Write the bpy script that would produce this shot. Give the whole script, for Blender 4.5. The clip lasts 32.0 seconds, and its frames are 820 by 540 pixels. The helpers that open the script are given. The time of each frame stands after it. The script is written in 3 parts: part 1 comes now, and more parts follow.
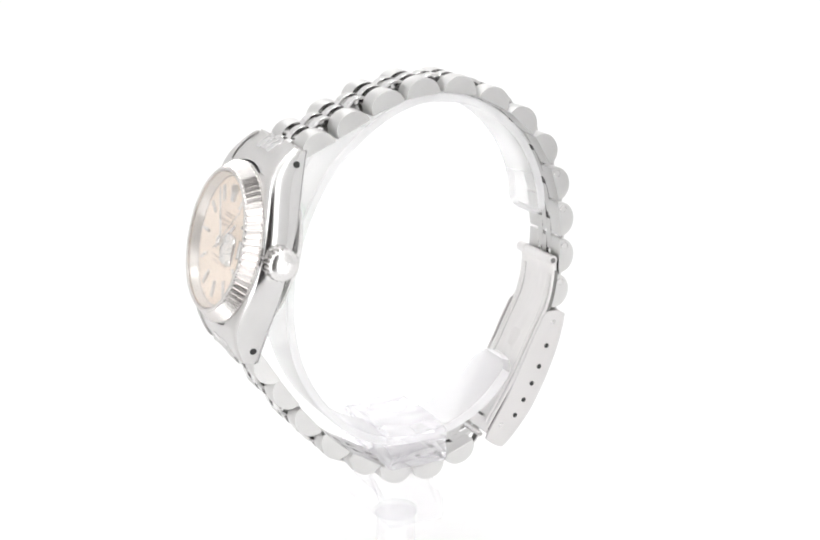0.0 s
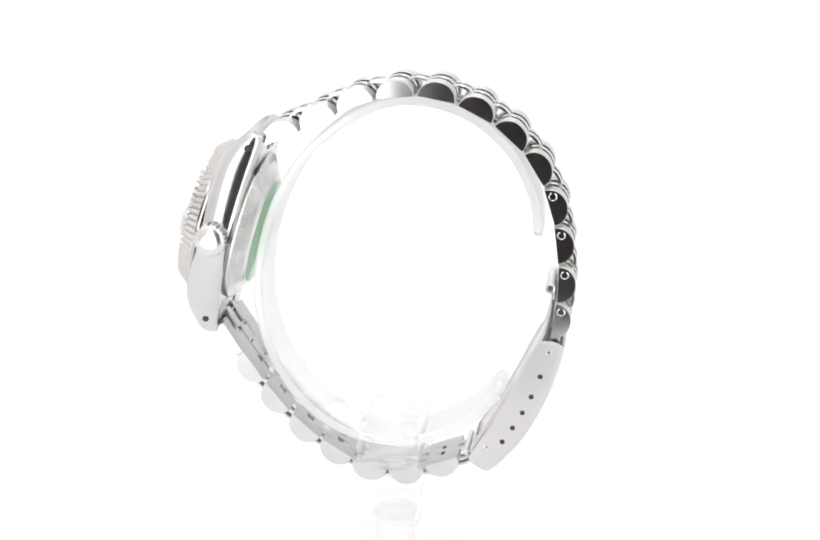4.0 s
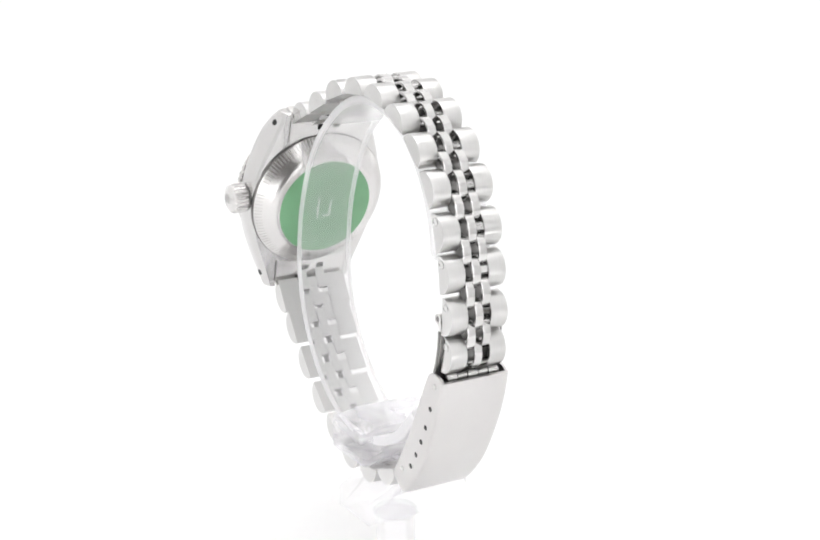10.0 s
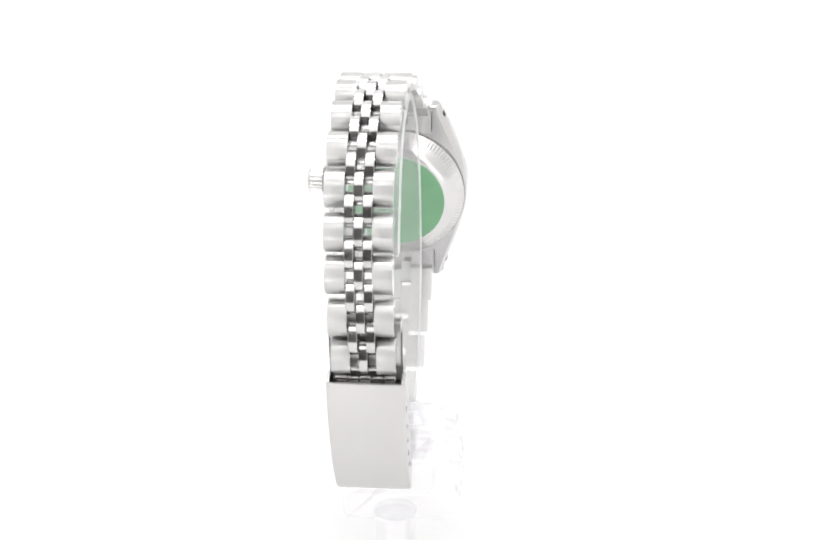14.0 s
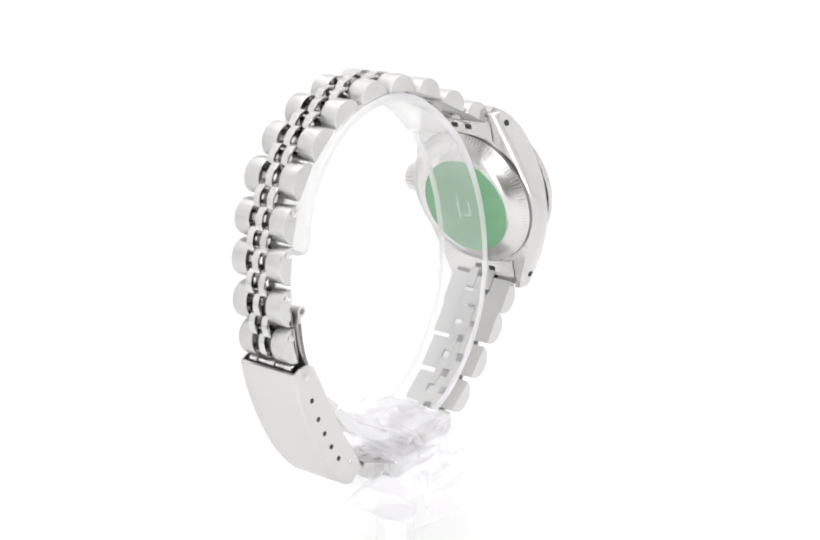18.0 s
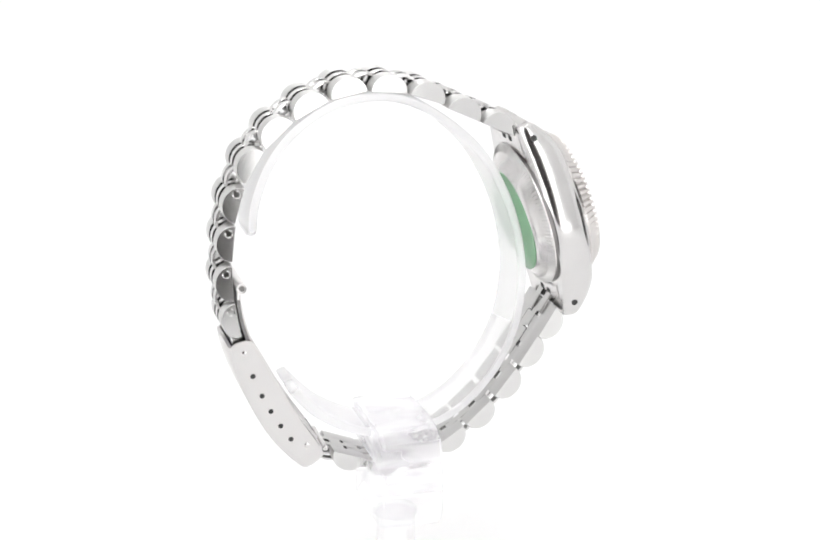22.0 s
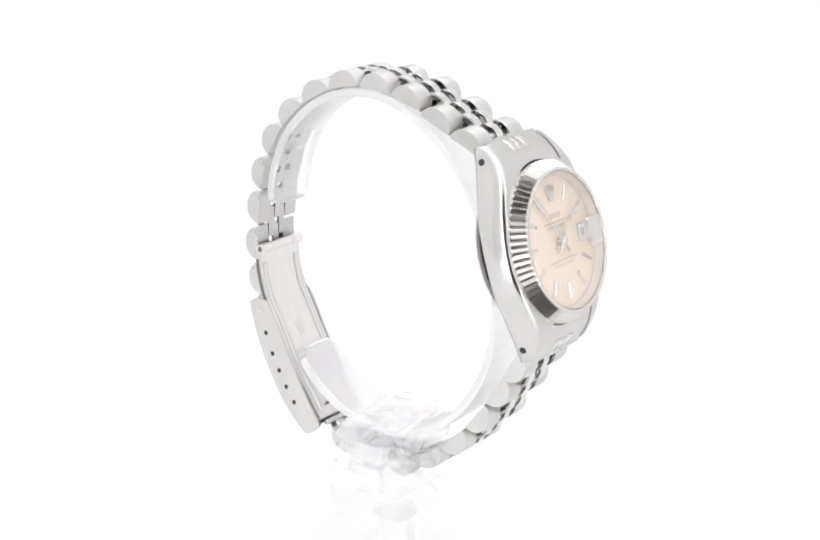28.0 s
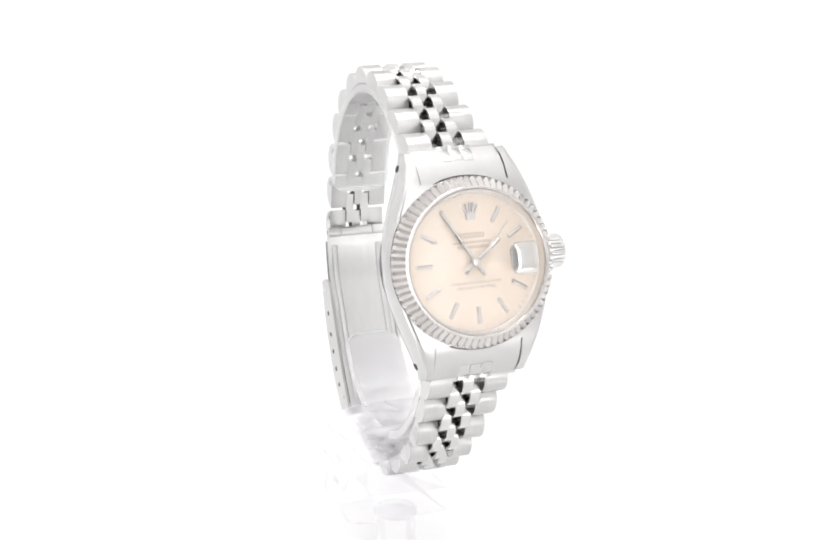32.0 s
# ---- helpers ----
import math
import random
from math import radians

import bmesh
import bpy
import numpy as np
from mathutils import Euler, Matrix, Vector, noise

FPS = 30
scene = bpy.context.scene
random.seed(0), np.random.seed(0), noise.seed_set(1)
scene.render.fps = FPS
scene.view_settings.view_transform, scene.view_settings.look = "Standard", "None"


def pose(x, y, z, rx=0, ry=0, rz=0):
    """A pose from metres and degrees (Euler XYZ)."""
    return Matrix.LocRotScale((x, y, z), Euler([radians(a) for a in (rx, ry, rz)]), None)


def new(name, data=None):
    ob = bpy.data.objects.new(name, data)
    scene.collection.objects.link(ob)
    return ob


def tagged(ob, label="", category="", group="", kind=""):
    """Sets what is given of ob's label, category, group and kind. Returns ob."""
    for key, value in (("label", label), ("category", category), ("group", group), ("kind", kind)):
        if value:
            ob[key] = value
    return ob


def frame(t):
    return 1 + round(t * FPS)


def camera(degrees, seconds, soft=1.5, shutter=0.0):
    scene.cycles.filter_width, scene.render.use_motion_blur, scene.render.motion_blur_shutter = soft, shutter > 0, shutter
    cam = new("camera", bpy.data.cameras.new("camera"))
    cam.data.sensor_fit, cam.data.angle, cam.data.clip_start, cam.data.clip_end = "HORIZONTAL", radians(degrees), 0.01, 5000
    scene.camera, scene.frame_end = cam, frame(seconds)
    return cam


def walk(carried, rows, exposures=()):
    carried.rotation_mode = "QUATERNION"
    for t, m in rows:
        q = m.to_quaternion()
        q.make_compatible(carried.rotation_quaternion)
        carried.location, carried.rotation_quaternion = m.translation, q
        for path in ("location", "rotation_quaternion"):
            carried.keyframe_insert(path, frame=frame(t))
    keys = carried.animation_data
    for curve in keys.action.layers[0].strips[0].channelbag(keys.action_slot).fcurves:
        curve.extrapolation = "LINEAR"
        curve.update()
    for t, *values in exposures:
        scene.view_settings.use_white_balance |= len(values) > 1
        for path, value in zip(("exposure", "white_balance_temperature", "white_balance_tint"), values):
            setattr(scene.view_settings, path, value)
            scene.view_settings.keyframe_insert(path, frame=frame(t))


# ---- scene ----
# ---- camera: stands still before the open front of the light box ----
FLOOR = 0.062          # the turning axis's zero lies this far above the floor sheet
cam = camera(28.45, 32.0, soft=1.9)
VIEW = pose(0.0, -0.24, FLOOR + 0.05854, 90 - 16.417, 0, -0.583) @ pose(0, 0, 0, 0, 0, -0.156)
walk(cam, [(0.0, VIEW), (32.0, VIEW)], exposures=[(0.0, 0.80), (32.0, 0.80)])

# ---- world: no sky, a dim room round the light box ----
world = bpy.data.worlds.new("room_dark")
world.use_nodes = True
world.node_tree.nodes["Background"].inputs[0].default_value = (0.02, 0.02, 0.02, 1)
world.node_tree.nodes["Background"].inputs[1].default_value = 0.3
scene.world = world
# glow added to backdrop, walls and unseen lamps, tuned to light the watch
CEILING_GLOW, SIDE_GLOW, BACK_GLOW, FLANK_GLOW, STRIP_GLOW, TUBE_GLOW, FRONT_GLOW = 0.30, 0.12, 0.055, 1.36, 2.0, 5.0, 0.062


# ---- materials ----
def nodes_of(name):
    m = bpy.data.materials.new(name)
    m.use_nodes = True
    return m, m.node_tree.nodes, m.node_tree.links, m.node_tree.nodes["Principled BSDF"]


def metal(name, colour, rough, grain=0.0, stretch=(1, 1, 1), scale=900.0, aniso=0.0, blotch=0.05, round_x=False):
    m, n, l, b = nodes_of(name)
    if round_x:      # brushed round the link: the grain scatters light sideways
        tg = n.new("ShaderNodeTangent")
        tg.direction_type, tg.axis = "RADIAL", "X"
        l.new(tg.outputs[0], b.inputs["Tangent"])
        b.inputs["Anisotropic Rotation"].default_value = 0.25
    b.inputs["Metallic"].default_value = 1.0
    b.inputs["Anisotropic"].default_value = aniso
    co = n.new("ShaderNodeTexCoord")
    mp = n.new("ShaderNodeMapping")
    mp.inputs["Scale"].default_value = stretch
    l.new(co.outputs["Object"], mp.inputs["Vector"])
    fine = n.new("ShaderNodeTexNoise")
    fine.inputs["Scale"].default_value = scale
    fine.inputs["Detail"].default_value = 4
    l.new(mp.outputs["Vector"], fine.inputs["Vector"])
    wide = n.new("ShaderNodeTexNoise")
    wide.inputs["Scale"].default_value = 220
    wide.inputs["Detail"].default_value = 3
    l.new(co.outputs["Object"], wide.inputs["Vector"])
    r = n.new("ShaderNodeMapRange")
    r.inputs["To Min"].default_value = max(0.01, rough - blotch)
    r.inputs["To Max"].default_value = rough + blotch
    l.new(wide.outputs["Fac"], r.inputs["Value"])
    l.new(r.outputs["Result"], b.inputs["Roughness"])
    c = n.new("ShaderNodeMix")
    c.data_type = "RGBA"
    c.inputs[6].default_value = (*[v * 0.94 for v in colour], 1)
    c.inputs[7].default_value = (*[min(1, v * 1.05) for v in colour], 1)
    l.new(fine.outputs["Fac"], c.inputs[0])
    l.new(c.outputs[2], b.inputs["Base Color"])
    if grain:
        bump = n.new("ShaderNodeBump")
        bump.inputs["Strength"].default_value = grain
        bump.inputs["Distance"].default_value = 0.00004
        l.new(fine.outputs["Fac"], bump.inputs["Height"])
        l.new(bump.outputs["Normal"], b.inputs["Normal"])
    return m


def plain(name, colour, rough=0.6, metallic=0.0, vary=0.04, scale=60.0, glow=0.0, bump=0.0):
    m, n, l, b = nodes_of(name)
    b.inputs["Roughness"].default_value = rough
    b.inputs["Metallic"].default_value = metallic
    tex = n.new("ShaderNodeTexNoise")
    tex.inputs["Scale"].default_value = scale
    tex.inputs["Detail"].default_value = 5
    co = n.new("ShaderNodeTexCoord")
    l.new(co.outputs["Object"], tex.inputs["Vector"])
    c = n.new("ShaderNodeMix")
    c.data_type = "RGBA"
    c.inputs[6].default_value = (*[v * (1 - vary) for v in colour], 1)
    c.inputs[7].default_value = (*[min(1, v * (1 + vary)) for v in colour], 1)
    l.new(tex.outputs["Fac"], c.inputs[0])
    l.new(c.outputs[2], b.inputs["Base Color"])
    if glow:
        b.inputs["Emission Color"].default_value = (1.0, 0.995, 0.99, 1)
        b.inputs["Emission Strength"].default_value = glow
    if bump:
        bp = n.new("ShaderNodeBump")
        bp.inputs["Strength"].default_value = bump
        bp.inputs["Distance"].default_value = 0.0002
        l.new(tex.outputs["Fac"], bp.inputs["Height"])
        l.new(bp.outputs["Normal"], b.inputs["Normal"])
    return m


def clear(name, tint, ior, body=0.5, rough=0.0, veil=0.0, wave=0.0):
    m, n, l, b = nodes_of(name)
    n.remove(b)
    g = n.new("ShaderNodeBsdfGlass")
    g.inputs["Color"].default_value = (*tint, 1)
    g.inputs["IOR"].default_value = ior
    g.inputs["Roughness"].default_value = rough
    if wave:      # uneven cast faces bend what is seen through it
        co, mp, tex, bp = n.new("ShaderNodeTexCoord"), n.new("ShaderNodeMapping"), n.new("ShaderNodeTexNoise"), n.new("ShaderNodeBump")
        mp.inputs["Scale"].default_value = (0.7, 0.35, 2.4)
        mp.inputs["Rotation"].default_value = (0.3, 0.35, 0.2)
        tex.inputs["Scale"].default_value = 190
        tex.inputs["Detail"].default_value = 1.6
        bp.inputs["Strength"].default_value = wave
        bp.inputs["Distance"].default_value = 0.0012
        l.new(co.outputs["Object"], mp.inputs["Vector"])
        l.new(mp.outputs["Vector"], tex.inputs["Vector"])
        l.new(tex.outputs["Fac"], bp.inputs["Height"])
        l.new(bp.outputs["Normal"], g.inputs["Normal"])
    see = n.new("ShaderNodeBsdfTransparent")
    see.inputs["Color"].default_value = (*tint, 1)
    mix = n.new("ShaderNodeMixShader")
    mix.inputs[0].default_value = body
    l.new(see.outputs[0], mix.inputs[1])
    l.new(g.outputs[0], mix.inputs[2])
    # white veil painted in for the light that thick acrylic bends and mirrors
    back, forth, both, out = n.new("ShaderNodeBsdfDiffuse"), n.new("ShaderNodeBsdfTranslucent"), n.new("ShaderNodeMixShader"), n.new("ShaderNodeMixShader")
    for k in (back, forth):
        k.inputs["Color"].default_value = (0.985, 0.98, 0.995, 1)
    both.inputs[0].default_value = 0.5
    l.new(back.outputs[0], both.inputs[1])
    l.new(forth.outputs[0], both.inputs[2])
    out.inputs[0].default_value = veil
    if wave:      # the painted veil lies in streaks, like light broken inside the block
        streak = n.new("ShaderNodeMapRange")
        for k, v in (("From Min", 0.38), ("From Max", 0.62), ("To Min", veil * 0.5), ("To Max", veil * 1.5)):
            streak.inputs[k].default_value = v
        l.new(tex.outputs["Fac"], streak.inputs["Value"])
        l.new(streak.outputs["Result"], out.inputs[0])
    l.new(mix.outputs[0], out.inputs[1])
    l.new(both.outputs[0], out.inputs[2])
    l.new(out.outputs[0], n["Material Output"].inputs[0])
    return m


def thin_clear(name, tint, ior, haze=0.0, rough=0.02, graze=1.0, veil=0.0, bend=5.0):
    """A clear sheet whose two faces lie close together: see-through, with gloss that grows at a grazing view."""
    m, n, l, b = nodes_of(name)
    n.remove(b)
    see = n.new("ShaderNodeBsdfTransparent")
    see.inputs["Color"].default_value = (*tint, 1)
    gloss = n.new("ShaderNodeBsdfGlossy")
    gloss.inputs["Roughness"].default_value = rough
    face = n.new("ShaderNodeLayerWeight")
    face.inputs["Blend"].default_value = 0.5
    power = n.new("ShaderNodeMath")
    power.operation = "POWER"
    power.inputs[1].default_value = bend
    l.new(face.outputs["Facing"], power.inputs[0])
    base = ((ior - 1) / (ior + 1)) ** 2 + haze
    add = n.new("ShaderNodeMath")
    add.operation = "MULTIPLY_ADD"
    add.inputs[1].default_value = (1 - base) * graze
    add.inputs[2].default_value = base
    l.new(power.outputs[0], add.inputs[0])
    mix = n.new("ShaderNodeMixShader")
    l.new(add.outputs[0], mix.inputs[0])
    l.new(see.outputs[0], mix.inputs[1])
    l.new(gloss.outputs[0], mix.inputs[2])
    if veil:      # white veil painted in for glare and light bent inside the sheet
        back, forth, both, out = n.new("ShaderNodeBsdfDiffuse"), n.new("ShaderNodeBsdfTranslucent"), n.new("ShaderNodeMixShader"), n.new("ShaderNodeMixShader")
        for k in (back, forth):
            k.inputs["Color"].default_value = (0.985, 0.98, 0.995, 1)
        both.inputs[0].default_value = 0.5
        l.new(back.outputs[0], both.inputs[1])
        l.new(forth.outputs[0], both.inputs[2])
        out.inputs[0].default_value = veil
        l.new(mix.outputs[0], out.inputs[1])
        l.new(both.outputs[0], out.inputs[2])
        mix = out
    l.new(mix.outputs[0], n["Material Output"].inputs[0])
    return m


STEEL = (0.635, 0.63, 0.625)
BRUSHED = metal("brushed_steel", STEEL, 0.31, 0.02, (14, 1, 1), 500, 1.0, 0.02, True)
SATIN = metal("satin_case_steel", (0.59, 0.58, 0.574), 0.30, 0.12, (10, 1, 10), 500, 0.2)
POLISHED = metal("polished_steel", (0.654, 0.648, 0.644), 0.07, 0.04, (1, 1, 1), 300, 0.0, 0.02)
RIB = metal("rib_steel", (0.608, 0.602, 0.598), 0.16, 0.0)
WHITE_GOLD = metal("polished_white_gold", (0.64, 0.617, 0.603), 0.21, 0.0, (1, 1, 1), 300, 0.0, 0.01)
CENTRE_STEEL = metal("polished_centre_link", (0.654, 0.648, 0.644), 0.15, 0.04, (1, 1, 1), 300, 0.0, 0.03)
LINK_SIDE = metal("fine_satin_link_side", (0.644, 0.640, 0.635), 0.12, 0.06, (1, 1, 1), 300, 0.0, 0.03)
FLANK_STEEL = metal("worn_polished_flank", (0.64, 0.632, 0.628), 0.16, 0.04, (1, 1, 1), 300, 0.0, 0.03)
INNER_SATIN = metal("satin_link_inside", (0.552, 0.548, 0.542), 0.32, 0.1, (14, 1, 1), 400, 0.0, 0.04)
BLADE_STEEL = metal("soft_polished_blade", (0.755, 0.74, 0.735), 0.34, 0.01, (3, 1, 1), 300, 0.0, 0.06)
CLASP_STEEL = metal("clasp_satin_steel", (0.662, 0.648, 0.644), 0.36, 0.01, (1, 1, 1), 120, 0.3, 0.03)
HAND_STEEL = metal("hand_steel", (0.681, 0.654, 0.635), 0.28, 0.0)
# black discs and boxes stand for holes; their shade is this colour
DARK_HOLE = plain("dark_bore", (0.02, 0.02, 0.02), 0.6)
BACK_STEEL = metal("soft_polished_back", (0.70, 0.688, 0.682), 0.24, 0.03, (1, 1, 1), 300, 0.0, 0.03)
FLANGE_STEEL = metal("mirror_flange_ring", (0.88, 0.86, 0.84), 0.3, 0.0, (1, 1, 1), 300, 0.0, 0.03)
# the shade in gaps and hollows is put into this dark steel
GAP_SHADE = metal("gap_shade_steel", (0.240, 0.234, 0.230), 0.3, 0.2)
DIAL = plain("champagne_dial", (0.88, 0.76, 0.65), 0.40, 0.06, 0.02, 300)
sunray = DIAL.node_tree.nodes.new("ShaderNodeTangent")
sunray.direction_type, sunray.axis = "RADIAL", "Z"
DIAL.node_tree.links.new(sunray.outputs[0], DIAL.node_tree.nodes["Principled BSDF"].inputs["Tangent"])
DIAL.node_tree.nodes["Principled BSDF"].inputs["Anisotropic"].default_value = 0.6
DIAL.node_tree.nodes["Principled BSDF"].inputs["Anisotropic Rotation"].default_value = 0.25
PRINT = plain("brown_dial_print", (0.52, 0.43, 0.37), 0.5)
DATE_WHITE = plain("white_date_disc", (0.93, 0.93, 0.92), 0.5)
STICKER = plain("green_sticker", (0.18, 0.39, 0.215), 0.10, 0.0, 0.12, 240)
STICKER_GLINT = plain("pale_sticker_glint", (0.62, 0.75, 0.66), 0.25)
ACRYLIC = clear("clear_acrylic", (0.995, 0.99, 1.0), 1.49, 0.06, 0.04, 0.3, 0.1)
FOOT_ACRYLIC = clear("faint_veil_acrylic", (0.998, 0.997, 1.0), 1.49, 0.12, 0.02, 0.14)
LENS = thin_clear("magnifier_crystal", (0.99, 0.99, 0.99), 1.5, 0.4, 0.1)
CRYSTAL = thin_clear("sapphire_crystal", (0.995, 0.995, 0.995), 1.5, 0.0, 0.12, 0.6, 0.025)
CUFF_CLEAR = thin_clear("clear_cuff_face", (1.0, 1.0, 1.0), 1.49, 0.05, 0.3, 0.85, 0.085, 3.6)
CUFF_EDGE = thin_clear("saw_cut_cuff_edge", (1.0, 1.0, 1.0), 1.49, 0.15, 0.12, 0.7, 0.6)
CUFF_TONGUE = thin_clear("veiled_cuff_tongue", (0.997, 0.995, 1.0), 1.49, 0.06, 0.3, 0.9, 0.27, 2.8)
# glow mixed into paper, fabric and front brightens the box; none is a lamp
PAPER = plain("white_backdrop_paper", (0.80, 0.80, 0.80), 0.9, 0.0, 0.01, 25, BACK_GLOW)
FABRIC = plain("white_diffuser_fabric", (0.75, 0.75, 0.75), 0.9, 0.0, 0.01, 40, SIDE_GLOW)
CEILING_SHEET = plain("glowing_ceiling_sheet", (0.75, 0.75, 0.75), 0.9, 0.0, 0.01, 40, CEILING_GLOW)
FRONT_WHITE = plain("glowing_front_sheet", (0.78, 0.78, 0.78), 0.9, 0.0, 0.01, 40, FRONT_GLOW)
FLANK_PANEL = plain("flank_light_glow", (0.8, 0.8, 0.8), 0.9, 0.0, 0.01, 40, FLANK_GLOW)
LED_STRIP = plain("led_strip_glow", (0.8, 0.8, 0.8), 0.6, 0.0, 0.01, 40, STRIP_GLOW)
LED_TUBE = plain("ceiling_led_glow", (0.8, 0.8, 0.8), 0.6, 0.0, 0.01, 40, TUBE_GLOW)
ROOM_DARK = plain("dark_room_wall", (0.19, 0.165, 0.16), 0.8)


# ---- mesh helpers, in millimetres ----
MM = 0.001


def finish(name, bm, mats, smooth=30.0):
    bmesh.ops.recalc_face_normals(bm, faces=bm.faces)
    me = bpy.data.meshes.new(name)
    bm.to_mesh(me)
    bm.free()
    for mt in mats if isinstance(mats, (list, tuple)) else [mats]:
        me.materials.append(mt)
    if smooth:
        me.polygons.foreach_set("use_smooth", [True] * len(me.polygons))
        me.set_sharp_from_angle(angle=radians(smooth))
    return me


def part(name, bm, mats, parent, label="", m=None, smooth=30.0):
    """Links a bmesh as one mesh object under a thing or a part."""
    data = finish(name, bm, mats, smooth) if isinstance(bm, bmesh.types.BMesh) else bm
    ob = new(name, data)
    ob.parent = parent
    if m is not None:
        ob.matrix_basis = m
    if label:
        ob["label"] = label
    return ob


def place(bm, m):
    """Millimetres to metres, through the pose m (metres)."""
    bmesh.ops.transform(bm, matrix=m @ Matrix.Diagonal((MM, MM, MM, 1)), verts=bm.verts)
    return bm


def loft(bm, rings, close=True, caps=True, mat=0, cap_mat=None):
    vs = [[bm.verts.new(p) for p in r] for r in rings]
    k = len(vs[0])
    for a, b in zip(vs, vs[1:]):
        for i in range(k if close else k - 1):
            f = bm.faces.new((a[i], a[(i + 1) % k], b[(i + 1) % k], b[i]))
            f.material_index = mat
    if caps:
        for r in (vs[0], vs[-1]):
            f = bm.faces.new(r)
            f.material_index = mat if cap_mat is None else cap_mat
    return vs


def lathe(bm, profile, steps, mat=0, cap=True):
    """Turns (radius, height) pairs about z; ends on the axis are closed."""
    rings = [[(r * math.cos(2 * math.pi * i / steps), r * math.sin(2 * math.pi * i / steps), z) for i in range(steps)] for r, z in profile]
    return loft(bm, rings, True, cap, mat)


def box(bm, x0, x1, y0, y1, z0, z1, bevel=0.0):
    ring = lambda z, e: [(x0 + e, y0 + e, z), (x1 - e, y0 + e, z), (x1 - e, y1 - e, z), (x0 + e, y1 - e, z)]
    if bevel:
        loft(bm, [ring(z0, bevel), ring(z0 + bevel, 0), ring(z1 - bevel, 0), ring(z1, bevel)])
    else:
        loft(bm, [ring(z0, 0), ring(z1, 0)])
    return bm


def strip(bm, path, width, thick, x0=0.0, edge=0.12, mat=0):
    """A bent plate: path of (y, z) in its middle, across x."""
    rings = []
    for i, (y, z) in enumerate(path):
        a, b = path[max(0, i - 1)], path[min(len(path) - 1, i + 1)]
        ty, tz = b[0] - a[0], b[1] - a[1]
        s = math.hypot(ty, tz)
        ny, nz = -tz / s * thick / 2, ty / s * thick / 2
        w, e = width / 2, edge
        k = 1 - min(1.0, 2 * e / thick)
        rings.append([(x0 - w, y - ny * k, z - nz * k), (x0 - w + e, y - ny, z - nz), (x0 + w - e, y - ny, z - nz), (x0 + w, y - ny * k, z - nz * k),
                      (x0 + w, y + ny * k, z + nz * k), (x0 + w - e, y + ny, z + nz), (x0 - w + e, y + ny, z + nz), (x0 - w, y + ny * k, z + nz * k)])
    return loft(bm, rings, True, True, mat)


def smooth_path(keys, steps=6):
    """Catmull-Rom through the keys."""
    pts = [Vector(k) for k in keys]
    pts = [2 * pts[0] - pts[1]] + pts + [2 * pts[-1] - pts[-2]]
    out = []
    for i in range(1, len(pts) - 2):
        a, b, c, d = pts[i - 1:i + 3]
        for s in range(steps):
            t = s / steps
            out.append(tuple(0.5 * (2 * b + (c - a) * t + (2 * a - 5 * b + 4 * c - d) * t * t + (3 * b - a - 3 * c + d) * t ** 3)))
    out.append(tuple(pts[-2]))
    return out


def disc_on(bm, r, depth, steps=20, bevel=0.0):
    prof = [(r, 0), (r, depth)] if not bevel else [(r, 0), (r, depth - bevel), (r - bevel, depth)]
    return lathe(bm, prof, steps)


# ---- the light box ----
def sheet(name, bm, mat, label):
    ob = new(name, finish(name, bm, mat, 40.0))
    return tagged(ob, label, name.split("_")[0], kind="structure")


FRONT, WEST, EAST = -0.14, 0.0425, 0.046       # where the box is open towards the camera


